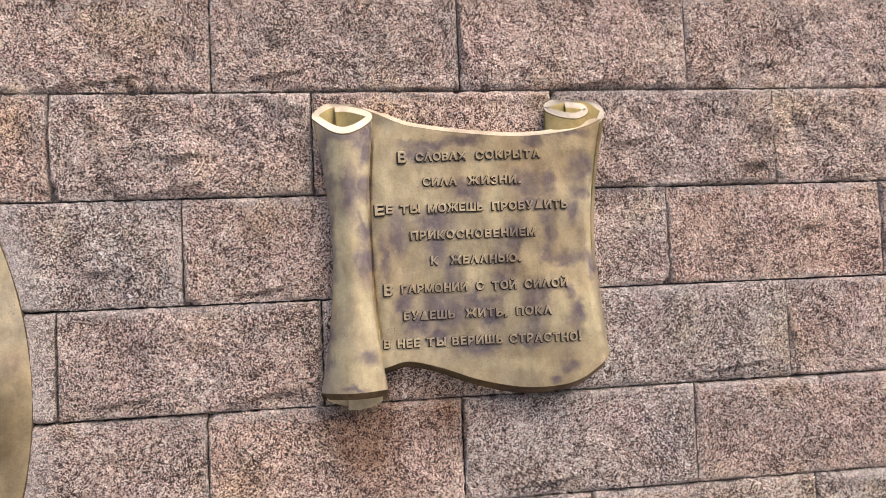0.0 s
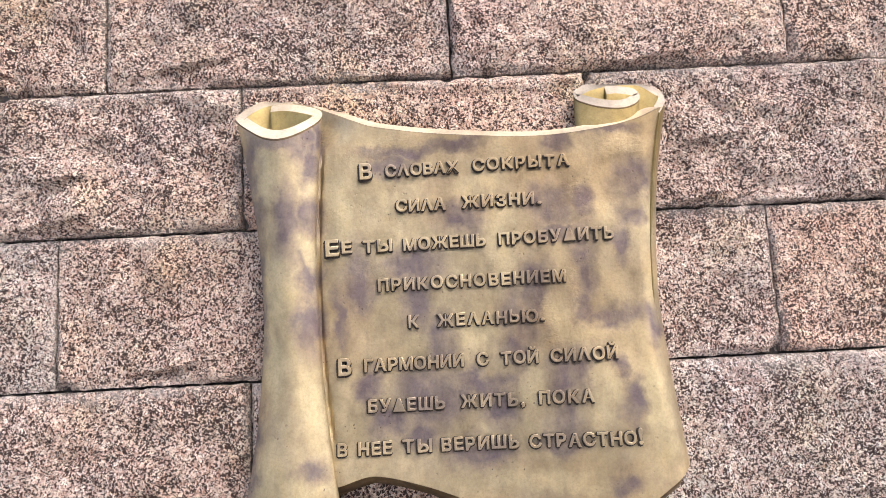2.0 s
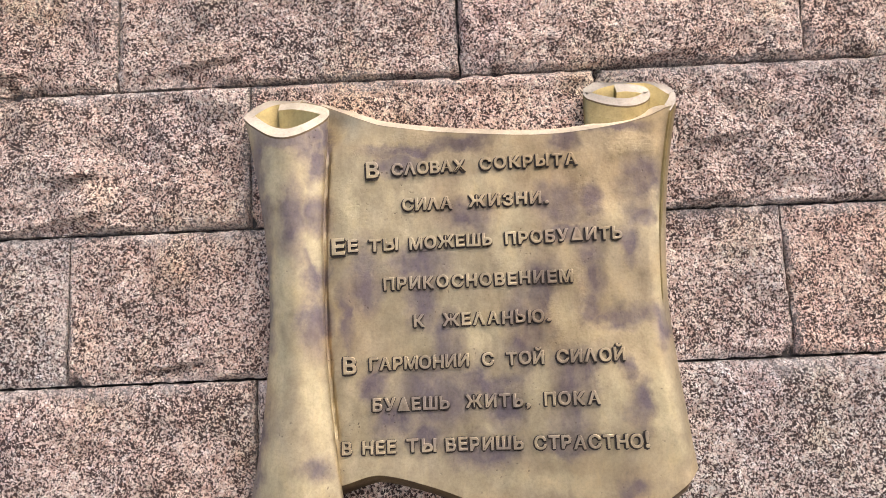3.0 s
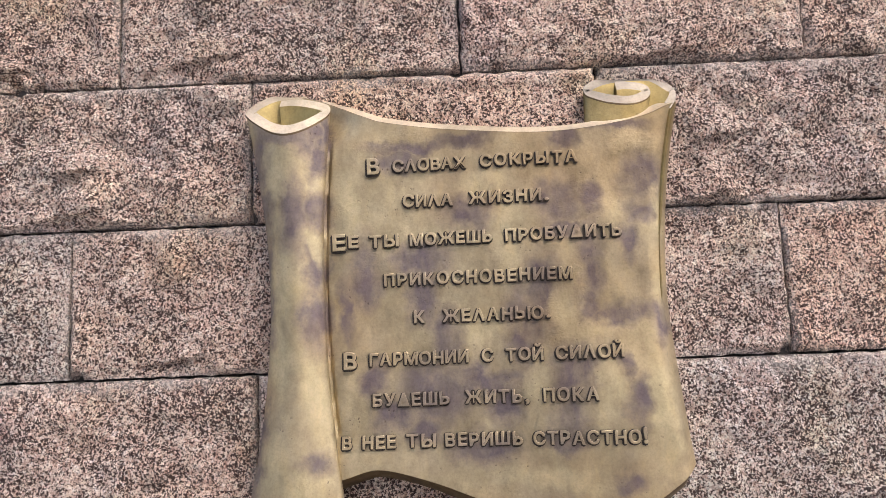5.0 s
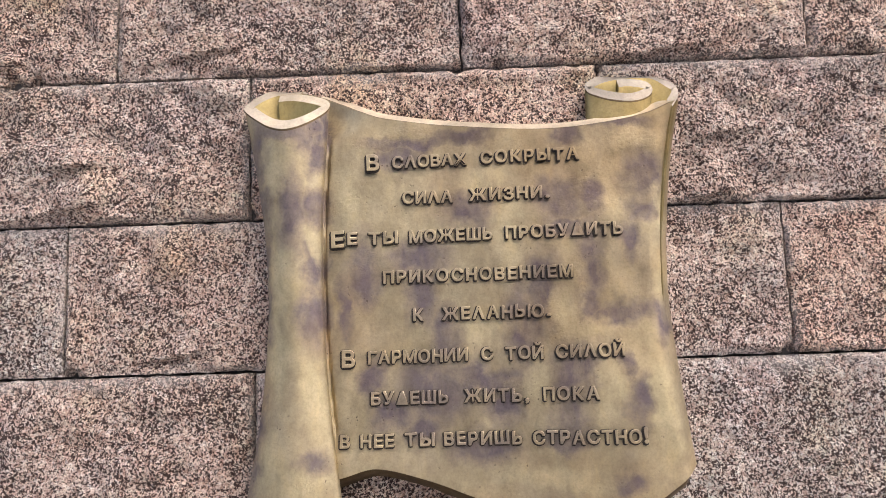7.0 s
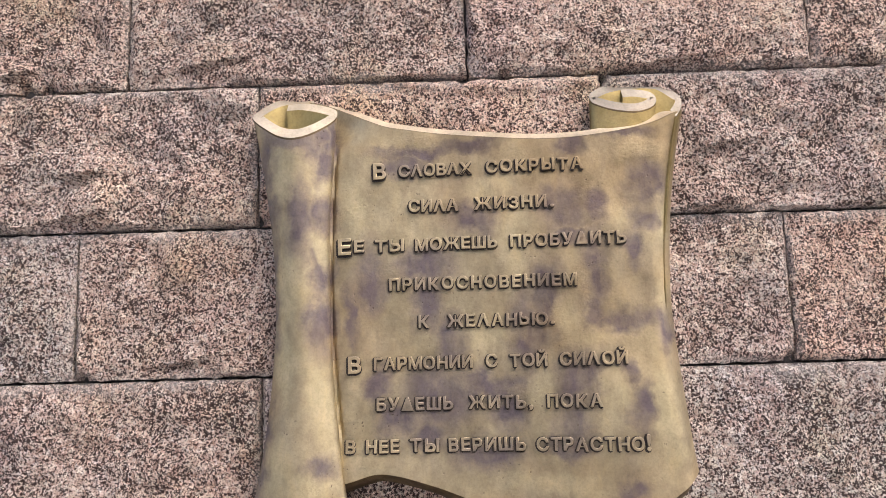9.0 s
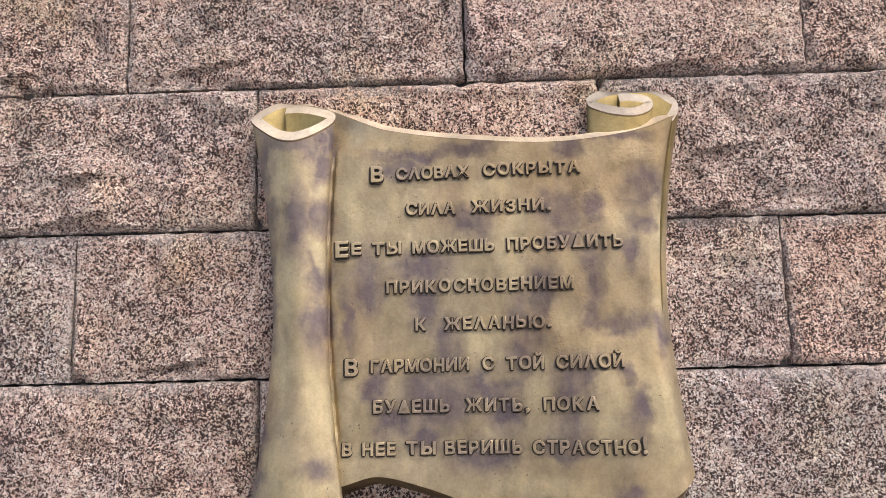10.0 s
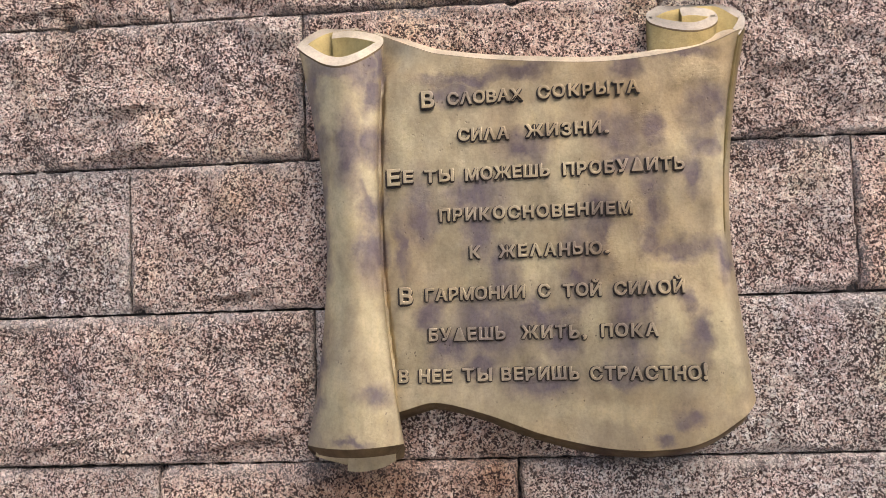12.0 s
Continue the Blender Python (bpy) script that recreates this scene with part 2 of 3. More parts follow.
def bronze(name, worn=0.0, patches=True, gloss=0.0, tone=(1.0, 1.0, 1.0), edge=1.0, brown=()):
    """Cast bronze, rubbed yellow in places and dulled violet-brown in others."""
    m = Nodes(name)
    at = m.position
    warp = m.vec("ADD", at, m.scaled(m.noise(at, 17, 4, 0.6, color=True), (0.07, 0.0, 0.09), (-0.035, 0.0, -0.045)))
    cloud = m.noise(m.scaled(at, (1.5, 1.5, 0.75)), 6.5, 4, 0.55, distortion=0.4)
    dull = m.ramp(cloud, [(0.44, 0.0), (0.66, 0.75)])
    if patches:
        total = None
        for x, z, rx, rz in ROLL_DULL_SHADE + UPPER_DULL + LOWER_DULL:
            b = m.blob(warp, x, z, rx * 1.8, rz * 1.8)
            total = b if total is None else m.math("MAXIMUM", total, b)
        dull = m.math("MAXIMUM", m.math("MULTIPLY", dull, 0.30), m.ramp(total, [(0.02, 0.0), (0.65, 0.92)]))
    # mottling within the dull film: rubbed windows and brushed edges
    mottle = m.ramp(m.noise(m.scaled(at, (1.2, 1.2, 0.8)), 21, 4, 0.6, distortion=0.5), [(0.30, 0.60), (0.58, 1.0)])
    dull = m.math("MULTIPLY", m.math("MULTIPLY", dull, mottle), 1.0 - worn)
    bright = m.mix(m.ramp(m.noise(at, 16, 4), [(0.35, 0.0), (0.65, 1.0)]), (0.43, 0.365, 0.205), (0.60, 0.515, 0.295))
    base = m.mix(dull, bright, m.mix(m.noise(at, 14, 3), (0.140, 0.119, 0.122), (0.24, 0.203, 0.198)))
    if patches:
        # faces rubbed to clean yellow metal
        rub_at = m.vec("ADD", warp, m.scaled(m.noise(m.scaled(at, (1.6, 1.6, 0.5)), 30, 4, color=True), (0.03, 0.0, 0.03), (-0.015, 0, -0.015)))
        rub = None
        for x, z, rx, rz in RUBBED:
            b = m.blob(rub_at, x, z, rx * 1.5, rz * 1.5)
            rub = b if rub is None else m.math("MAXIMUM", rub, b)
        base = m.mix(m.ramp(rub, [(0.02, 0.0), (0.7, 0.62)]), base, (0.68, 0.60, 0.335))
        # brown tint over the upper corner and middle, darkened to offset the bright reflection
        dim_brown = m.math("MAXIMUM", m.blob(warp, 0.60, 1.94, 0.30, 0.20), m.math("MULTIPLY", m.blob(warp, 0.36, 1.96, 0.30, 0.08), 0.8))
        dim_brown = m.math("MAXIMUM", dim_brown, m.math("MULTIPLY", m.blob(warp, 0.56, 1.60, 0.24, 0.22), 0.6))
        base = m.mix(m.ramp(dim_brown, [(0.0, 0.0), (0.55, 0.85)]), base, m.mix(1.0, base, (0.66, 0.62, 0.58), "MULTIPLY"))
    # olive film and fine brush marks
    base = m.mix(m.math("MULTIPLY", m.ramp(m.noise(m.scaled(at, (1, 1, 0.35)), 22, 5, 0.6), [(0.5, 0.0), (0.7, 1.0)]), 0.35), base, (0.38, 0.33, 0.20))
    pits = m.ramp(m.cells(m.vec("ADD", at, m.scaled(m.noise(at, 40, 2, color=True), (0.02, 0.02, 0.02))), 95, "Distance"), [(0.08, 0.0), (0.22, 1.0)])
    where = m.ramp(m.noise(at, 13, 4, 0.65), [(0.56, 0.0), (0.66, 1.0)])
    pit = m.math("MULTIPLY", m.math("SUBTRACT", 1.0, pits), where)
    base = m.mix(m.math("MULTIPLY", pit, 0.8), base, (0.09, 0.065, 0.045))
    # brushed streaks and a fine casting grain
    streak = m.noise(m.scaled(at, (1.0, 1.0, 0.45)), 34, 5, 0.65, distortion=0.6)
    base = m.mix(1.0, base, m.ramp(streak, [(0.30, (0.86, 0.85, 0.84)), (0.5, (1.0, 1.0, 1.0)), (0.70, (1.08, 1.06, 1.0))]), "MULTIPLY")
    base = m.mix(1.0, base, m.ramp(m.noise(at, 210, 2, 0.7), [(0.30, 0.88), (0.52, 1.0), (0.7, 1.05)]), "MULTIPLY")
    base = m.mix(m.ramp(m.noise(at, 5.5, 3), [(0.48, 0.0), (0.66, 0.45)]), base, m.mix(1.0, base, (0.96, 0.84, 0.76), "MULTIPLY"))
    # brown tint in large ellipses
    for x, z, rx, rz in brown:
        base = m.mix(m.ramp(m.blob(warp, x, z, rx, rz), [(0.0, 0.0), (0.6, 0.8)]), base, m.mix(1.0, base, (0.52, 0.47, 0.42), "MULTIPLY"))
    base = m.mix(1.0, m.mix(1.0, base, (0.935, 0.912, 1.035), "MULTIPLY"), tone, "MULTIPLY")
    rough = m.math("ADD", m.math("MULTIPLY", dull, 0.10 - gloss), m.ramp(m.noise(at, 45, 4), [(0.3, 0.50), (0.7, 0.66)]))
    normal = m.bump(m.noise(at, 14, 3, 0.5), 0.22, 0.006)
    normal = m.bump(m.math("SUBTRACT", m.noise(at, 160, 3, 0.6), m.math("MULTIPLY", pit, 2.6)), 0.20, 0.0016, normal)
    gouge = m.math("MULTIPLY", m.noise(m.scaled(at, (1, 1, 1.8)), 75, 4, 0.7, distortion=1.2), m.ramp(m.noise(at, 9.5, 2), [(0.60, 0.0), (0.68, 1.0)]))
    normal = m.bump(gouge, 0.2, 0.004, normal)
    m.bsdf.inputs["Specular Tint"].default_value = (edge, edge, edge * 1.04, 1)
    return m.finish(base, rough, 1.0, normal)


STONE = granite("split_pink_granite")
mm = Nodes("pale_grey_granite")
PALE_STONE = mm.finish(mm.mix(mm.ramp(mm.noise(mm.position, 240, 2, 0.7), [(0.38, 1.0), (0.46, 0.0)]), mm.mix(mm.noise(mm.position, 5, 4), (0.62, 0.58, 0.55), (0.74, 0.70, 0.67)), (0.30, 0.27, 0.26)), 0.75, 0.0,
                       mm.bump(mm.noise(mm.position, 180, 3), 0.3, 0.003))
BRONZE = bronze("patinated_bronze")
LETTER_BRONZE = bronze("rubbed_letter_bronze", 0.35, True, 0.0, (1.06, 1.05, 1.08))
# olive-brown lower rim, darkened further to paint in a dimmer ground reflection
RING_BRONZE = bronze("medallion_bronze", 0.45, False, -0.1, (1.40, 1.42, 1.42), brown=((-1.00, 1.00, 0.34, 0.34), (-0.93, 1.22, 0.12, 0.16)))
# paler, bluer copy of the bronze: sky reflection painted onto upward cuts
SKY_EDGE_BRONZE = bronze("sky_tinted_edge_bronze", 0.8, False, 0.15, (1.32, 1.38, 1.64), 1.0)
# blue-grey tint paints a dimmer sky reflection onto the right roll's cut
GREY_SKY_EDGE_BRONZE = bronze("grey_sky_edge_bronze", 0.6, False, -0.1, (0.53, 0.58, 0.76), 0.8)
INNER_BRONZE = bronze("olive_inner_bronze", 0.4, False, -0.2, (0.86, 0.82, 0.56), 0.7)
CURL_BRONZE = bronze("yellow_curl_bronze", 0.5, False, 0.0, (0.74, 0.70, 0.50), 0.8)
# darkened copy of the bronze: shade painted onto undersides; also dark edge lines
SHADED_BRONZE = bronze("shaded_bronze", 0.0, False, -0.1, (0.33, 0.29, 0.25))
# dark patina that also paints in shade round the letters and medallion edge
mm = Nodes("shade_and_patina")
SHADE_PATINA = mm.finish(mm.ramp(mm.noise(mm.position, 90, 4), [(0.3, (0.018, 0.013, 0.010)), (0.7, (0.055, 0.04, 0.028))]), 0.8, 0.0)
mm = Nodes("joint_mortar")
MORTAR = mm.finish(mm.ramp(mm.noise(mm.position, 70, 4), [(0.3, (0.05, 0.043, 0.04)), (0.7, (0.16, 0.14, 0.13))]), 0.95, 0.0, mm.bump(mm.noise(mm.position, 200), 0.5, 0.004))
mm = Nodes("bedding_mortar")
BED = mm.finish(mm.ramp(mm.noise(mm.position, 12, 5), [(0.3, (0.15, 0.125, 0.115)), (0.7, (0.26, 0.225, 0.21))]), 0.95)
mm = Nodes("grey_backdrop")
BACKDROP = mm.finish(mm.mix(mm.noise(mm.position, 0.6, 6), (0.24, 0.22, 0.20), (0.34, 0.315, 0.29)), 0.9)
mm = Nodes("grey_paving")
PAVING = mm.finish(mm.mix(mm.noise(mm.position, 3, 6), (0.355, 0.345, 0.328), (0.475, 0.46, 0.437)), 0.85, 0.0, mm.bump(mm.noise(mm.position, 90), 0.4, 0.004))

# ---- mesh helpers ----


def part(name, bm, material, parent, label="", smooth=False, sharp=None, second=None):
    """Links a bmesh as one mesh object under a thing or a part."""
    me = bpy.data.meshes.new(name)
    bm.normal_update()
    bm.to_mesh(me)
    bm.free()
    me.materials.append(material)
    for extra in second or ():
        me.materials.append(extra)
    if smooth:
        me.polygons.foreach_set("use_smooth", [True] * len(me.polygons))
        if sharp:
            me.set_sharp_from_angle(angle=radians(sharp))
    ob = new(name, me)
    if parent:
        ob.parent = parent
        ob.matrix_parent_inverse = parent.matrix_basis.inverted()
    return tagged(ob, label)


def grid(bm, rows, close=False):
    """Quads over a table of vertices."""
    n = len(rows[0])
    for a, b in zip(rows, rows[1:]):
        for i in range(n if close else n - 1):
            j = (i + 1) % n
            bm.faces.new((a[i], a[j], b[j], b[i]))


def box(bm, x0, x1, y0, y1, z0, z1, bevel=0.0):
    made = bmesh.ops.create_cube(bm, size=1, matrix=Matrix.Translation(((x0 + x1) / 2, (y0 + y1) / 2, (z0 + z1) / 2)) @ Matrix.Diagonal((x1 - x0, y1 - y0, z1 - z0, 1)))
    if bevel:
        edges = {e for v in made["verts"] for e in v.link_edges}
        bmesh.ops.bevel(bm, geom=list(edges), offset=bevel, segments=2, affect="EDGES", profile=0.6)


def spline(ctrl, t):
    """A smooth curve through (t, value) knots."""
    ts, vs = [c[0] for c in ctrl], [c[1] for c in ctrl]
    k = max(0, min(len(ts) - 2, sum(1 for q in ts if q <= t) - 1))
    slope = [(vs[min(i + 1, len(vs) - 1)] - vs[max(i - 1, 0)]) / (ts[min(i + 1, len(ts) - 1)] - ts[max(i - 1, 0)]) for i in range(len(ts))]
    h = ts[k + 1] - ts[k]
    u = (t - ts[k]) / h
    return ((2 * u**3 - 3 * u**2 + 1) * vs[k] + (u**3 - 2 * u**2 + u) * h * slope[k]
            + (3 * u**2 - 2 * u**3) * vs[k + 1] + (u**3 - u**2) * h * slope[k + 1])


def ease(t):
    t = max(0.0, min(1.0, t))
    return t * t * (3 - 2 * t)


# ---- ground and the core of the wall ----
bm = bmesh.new()
vs = [bm.verts.new(p) for p in ((-600, -900, 0), (600, -900, 0), (600, 300, 0), (-600, 300, 0))]
bm.faces.new(vs)
tagged(part("ground", bm, PAVING, None), "grey stone paving before the granite wall", "ground", kind="structure")

bm = bmesh.new()
box(bm, -4.2, 4.6, 0.016, 0.55, 0.0, 2.56)
wall = tagged(part("wall_north", bm, MORTAR, None), "pink granite block wall with dark narrow joints", "wall", kind="structure")

# unseen wall added behind the camera, keeps low sky out of the bronze's reflections
bm = bmesh.new()
box(bm, -40, 40, -16.0, -13.0, 0.0, 11.0)
tagged(part("unseen_wall_south", bm, BACKDROP, None), "plain grey wall, unseen, added across the paving to dim reflections", "wall", kind="structure")

# ---- the scroll ----
scroll = tagged(new("scroll_plaque"), "cast bronze scroll plaque with raised Cyrillic lettering on a granite wall", "plaque")
scroll.location = (0.33, -0.01, 1.2)
bpy.context.view_layer.update()

TOP = [(-0.05, 2.062), (0.0, 2.058), (0.04, 2.048), (0.086, 2.026), (0.125, 2.005), (0.163, 1.990), (0.271, 1.971), (0.421, 1.953), (0.50, 1.950), (0.58, 1.955), (0.686, 1.975), (0.757, 2.009), (0.80, 2.03)]
FOOT = [(-0.02, 1.275), (0.03, 1.290), (0.081, 1.303), (0.143, 1.317), (0.236, 1.294), (0.338, 1.256), (0.439, 1.233), (0.515, 1.228), (0.591, 1.235), (0.642, 1.253), (0.690, 1.284), (0.73, 1.313), (0.78, 1.35)]
SHEET_X0 = 0.0


def right_edge(z):
    return 0.707 + (0.049 if z > 1.6 else 0.037) * ((z - 1.60) / 0.40) ** 2


def crease_x(z):
    return 0.049 + 0.040 * abs((z - 1.69) / 0.46) ** 1.9


def sheet_y(x, z):
    """Depth of the parchment's face: hollow beside the roll, swelling towards its lower right corner, rolling back at the right edge."""
    y = -0.046 - 0.022 * ease((x - 0.15) / 0.45) - 0.028 * ease((x - 0.36) / 0.28) * ease((1.66 - z) / 0.28)
    y += (0.004 + 0.026 * ease((z - 1.92) / 0.09)) * (1 - ease((x - 0.040) / (0.050 + 0.06 * ease((z - 1.92) / 0.09))))
    y -= 0.010 * ease((1.42 - z) / 0.15) * ease((0.3 - x) / 0.2)
    # a narrow groove where the sheet runs out from under the roll
    y += 0.006 * math.exp(-((x - crease_x(z) - 0.001) / 0.0036) ** 2) * ease((1.96 - z) / 0.05) * ease((z - 1.36) / 0.05)
    back = max(0.0, (x - (right_edge(z) - 0.045)) / 0.045)
    y += 0.030 * min(back, 1.0) ** 2.2
    y += 0.0022 * noise.noise((x * 9, 3.0, z * 5)) + 0.0009 * noise.noise((x * 26, 7.0, z * 20))
    return y


bm = bmesh.new()
NU, NV = 190, 84
table = []
for j in range(NV + 1):
    row = []
    for i in range(NU + 1):
        u, v = i / NU, j / NV
        zt = zb = 1.6
        for _ in range(8):
            zt = 0.5 * zt + 0.5 * spline(TOP, SHEET_X0 + u * (right_edge(min(zt, 2.05)) - SHEET_X0))
            zb = 0.5 * zb + 0.5 * spline(FOOT, SHEET_X0 + u * (right_edge(max(zb, 1.2)) - SHEET_X0))
        z = zb + (zt - zb) * v
        x = SHEET_X0 + u * (right_edge(z) - SHEET_X0)
        row.append((x, sheet_y(x, z), z))
    table.append(row)
front = [[bm.verts.new(p) for p in row] for row in table]
grid(bm, front)
# the cast edge: a bright chamfer above, a deeper undercut below, then back to the stone
rim = [(j, i) for j, i in [(0, i) for i in range(NU + 1)] + [(j, NU) for j in range(1, NV + 1)] + [(NV, i) for i in range(NU - 1, -1, -1)] + [(j, 0) for j in range(NV - 1, 0, -1)]]
pts = [Vector(table[j][i]) for j, i in rim]
rings = [[front[j][i] for j, i in rim]]
for step in range(4):
    ring = []
    for k, (j, i) in enumerate(rim):
        p = pts[k]
        d = (pts[(k + 1) % len(pts)] - p).normalized() + (p - pts[k - 1]).normalized()
        out = Vector((d.z, 0, -d.x)).normalized()
        if j == NV:
            o, y = ((0.0018, 0.0028), (0.016, 0.018), (0.016, 0.025), (0.010, 9))[step]
        elif j == 0:
            o, y = ((0.0008, 0.0008), (0.010, 0.018), (0.024, 0.046), (0.028, 9))[step]
        else:
            o, y = ((0.001, 0.002), (0.001, 0.008), (-0.002, 0.014), (-0.004, 9))[step]
        if j in (0, NV):
            # the thick edge tapers into the thin one at the right-hand corners
            full = ease((NU - i) / 10)
            so, sy = ((0.001, 0.002), (0.001, 0.008), (-0.002, 0.014), (-0.004, 9))[step]
            o, y = so + (o - so) * full, sy + (y - sy) * full
        yy = min(p.y + y, -0.004)
        ring.append(bm.verts.new((p.x + out.x * o, yy, p.z + out.z * o)))
    rings.append(ring)
grid(bm, rings[:2], True)
grid(bm, rings[1:], True)
bm.faces.new(rings[-1])
bmesh.ops.recalc_face_normals(bm, faces=bm.faces)
# top edge made paler: the sky's reflection put into its colour
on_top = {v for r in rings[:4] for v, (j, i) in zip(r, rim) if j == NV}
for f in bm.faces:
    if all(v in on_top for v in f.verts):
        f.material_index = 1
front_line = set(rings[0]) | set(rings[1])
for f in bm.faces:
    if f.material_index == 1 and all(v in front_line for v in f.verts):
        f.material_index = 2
# downward faces darkened: the underside's shade put into the colour
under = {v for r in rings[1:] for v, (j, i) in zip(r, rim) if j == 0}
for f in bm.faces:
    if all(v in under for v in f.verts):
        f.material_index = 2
sheet = part("sheet", bm, BRONZE, scroll, "unrolled bronze sheet with a wavy top and foot", True, 32, (SKY_EDGE_BRONZE, SHADED_BRONZE))


def strip(name, plan, half, zspan, place, depth, parent, label, edge, body, count=110, rows=60):
    """A rolled sheet: a plan curve of (a, b) knots swept upwards, with thickness; its ends are cut on a slant."""
    path = [Vector((spline([(k, p[0]) for k, p in enumerate(plan)], t), spline([(k, p[1]) for k, p in enumerate(plan)], t)))
            for t in (s * (len(plan) - 1) / count for s in range(count + 1))]
    bm = bmesh.new()
    inner, outer = [], []
    for j in range(rows + 1):
        v = (j / (rows - 1) if j < rows - 1 else 0.9945) if j < rows else 1.0
        ins, outs = [], []
        line = []
        for p in path:
            z0, z1 = zspan(p.y, 0.5, False, p.x)
            z = z0 + (z1 - z0) * v
            line.append(Vector((*place(p.x, p.y, z), z)))
        for k, p in enumerate(line):
            d = line[min(k + 1, count)] - line[max(k - 1, 0)]
            n = Vector((d.y, -d.x, 0)).normalized() * half
            wob = 0.0012 * noise.noise((p.x * 22, p.y * 22, p.z * 7))
            for side, made in ((n * (1 + wob / half), outs), (-n, ins)):
                q = p + side
                b = path[k].y + (p.y - q.y) / depth(p.z)
                z0, z1 = zspan(b, k / count, made is ins, path[k].x)
                made.append(bm.verts.new((q.x, q.y, z0 + (z1 - z0) * v)))
        inner.append(ins)
        outer.append(outs)
    grid(bm, outer)
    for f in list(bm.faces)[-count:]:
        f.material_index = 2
    before = set(bm.faces)
    grid(bm, inner)
    for f in set(bm.faces) - before:
        f.material_index = 3
    for f in bm.faces:
        # the innermost leaves take the body bronze where they hang out of the foot
        if f.material_index == 3 and f.calc_center_median().z < 1.32:
            f.material_index = 0
    # the foot cut takes the same painted shade
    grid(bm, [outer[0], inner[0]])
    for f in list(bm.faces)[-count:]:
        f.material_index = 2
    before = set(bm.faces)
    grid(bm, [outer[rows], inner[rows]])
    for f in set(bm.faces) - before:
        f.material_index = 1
    for i in (0, count):
        grid(bm, [[r[i] for r in outer], [r[i] for r in inner]])
    bmesh.ops.recalc_face_normals(bm, faces=bm.faces)
    return part(name, bm, body, parent, label, True, 20, (edge, SHADED_BRONZE, INNER_BRONZE))


def left_x(z):
    return -0.056 - 0.046 * abs((z - 1.63) / 0.40) ** 1.8


def left_depth(z):
    return 0.060 + 0.026 * abs((z - 1.63) / 0.40) ** 1.8


def left_place(a, b, z):
    l, r = left_x(z) + 0.0085, crease_x(z) - 0.0085
    return (l + r) / 2 + a * (r - l) / 2, -0.018 - left_depth(z) * b


def left_span(b, at, inner, a):
    """Foot and top of the roll: the top is one slanting cut; the front lip of the foot is level, and the layers behind hang below it."""
    lip = 1.246 - (0.020 if inner else 0.0)
    layer = (1.197 if at < 0.5 else 1.190) + 0.028 * a * a
    front = ease((at - 0.26) / 0.05) * (1 - ease((at - 0.69) / 0.05))
    return layer + (lip - layer) * front, 2.062 - 0.104 * max(b, 0.0)


LEFT_PLAN = [(0.25, 0.02), (0.0, 0.0), (-0.5, 0.10), (-0.97, 0.38), (-0.97, 0.50), (-0.5, 0.80), (0.0, 0.90), (0.5, 0.79), (0.92, 0.56), (0.92, 0.40), (0.5, 0.27), (0.1, 0.20), (-0.27, 0.21)]
strip("left_roll", LEFT_PLAN, 0.0085, left_span, left_place, left_depth, scroll, "tight bronze roll along one side", SKY_EDGE_BRONZE, BRONZE)


def right_place(a, b, z):
    l, r = 0.571 + 0.004 * abs((z - 1.6) / 0.4) ** 1.6, right_edge(z) - 0.013
    return (l + r) / 2 + a * (r - l) / 2, -0.022 - 0.036 * b


def right_span(b, at, inner, a):
    """The curl's top is cut on a slant that carries on from the sheet's own top edge."""
    return 1.36, 2.066 - 0.062 * max(b, 0.0) - (0.014 * ease((a - 0.4) / 0.5) if at < 0.3 else 0.0)


RIGHT_PLAN = [(0.86, 0.95), (0.95, 0.70), (0.985, 0.50), (0.92, 0.25), (0.55, 0.03), (0.0, -0.04), (-0.55, 0.08), (-0.90, 0.34), (-0.96, 0.46), (-0.88, 0.58), (-0.50, 0.80), (-0.05, 0.92), (0.25, 0.82), (0.42, 0.60), (0.30, 0.42), (-0.05, 0.30), (-0.28, 0.32)]
strip("right_roll", RIGHT_PLAN, 0.006, right_span, right_place, lambda z: 0.036, scroll, "bronze roll curling back behind the sheet", GREY_SKY_EDGE_BRONZE, CURL_BRONZE)

# ---- the raised inscription: (word, first x, last x) along each line ----
LINES = [
    (1.882, (("В", 0.142, 0.167), ("словах", 0.193, 0.339), ("сокрыта", 0.368, 0.558))),
    (1.810, (("сила", 0.212, 0.310), ("жизни.", 0.343, 0.497))),
    (1.734, (("Ее", 0.070, 0.120), ("ты", 0.143, 0.200), ("можешь", 0.223, 0.384), ("пробудить", 0.410, 0.633))),
    (1.657, (("прикосновением", 0.170, 0.534),)),
    (1.584, (("к", 0.226, 0.246), ("желанью.", 0.282, 0.487))),
    (1.507, (("В", 0.087, 0.111), ("гармонии", 0.137, 0.328), ("с", 0.354, 0.377), ("той", 0.400, 0.470), ("силой", 0.493, 0.618))),
    (1.431, (("будешь", 0.141, 0.288), ("жить,", 0.319, 0.439), ("пока", 0.466, 0.566))),
    (1.354, (("в", 0.081, 0.101), ("нее", 0.120, 0.183), ("ты", 0.204, 0.259), ("веришь", 0.278, 0.423), ("страстно!", 0.443, 0.646))),
]
# these letters are cast in an angular form
CAST = {"Л": "\u039b", "Д": "\u0394"}
glyphs = {}


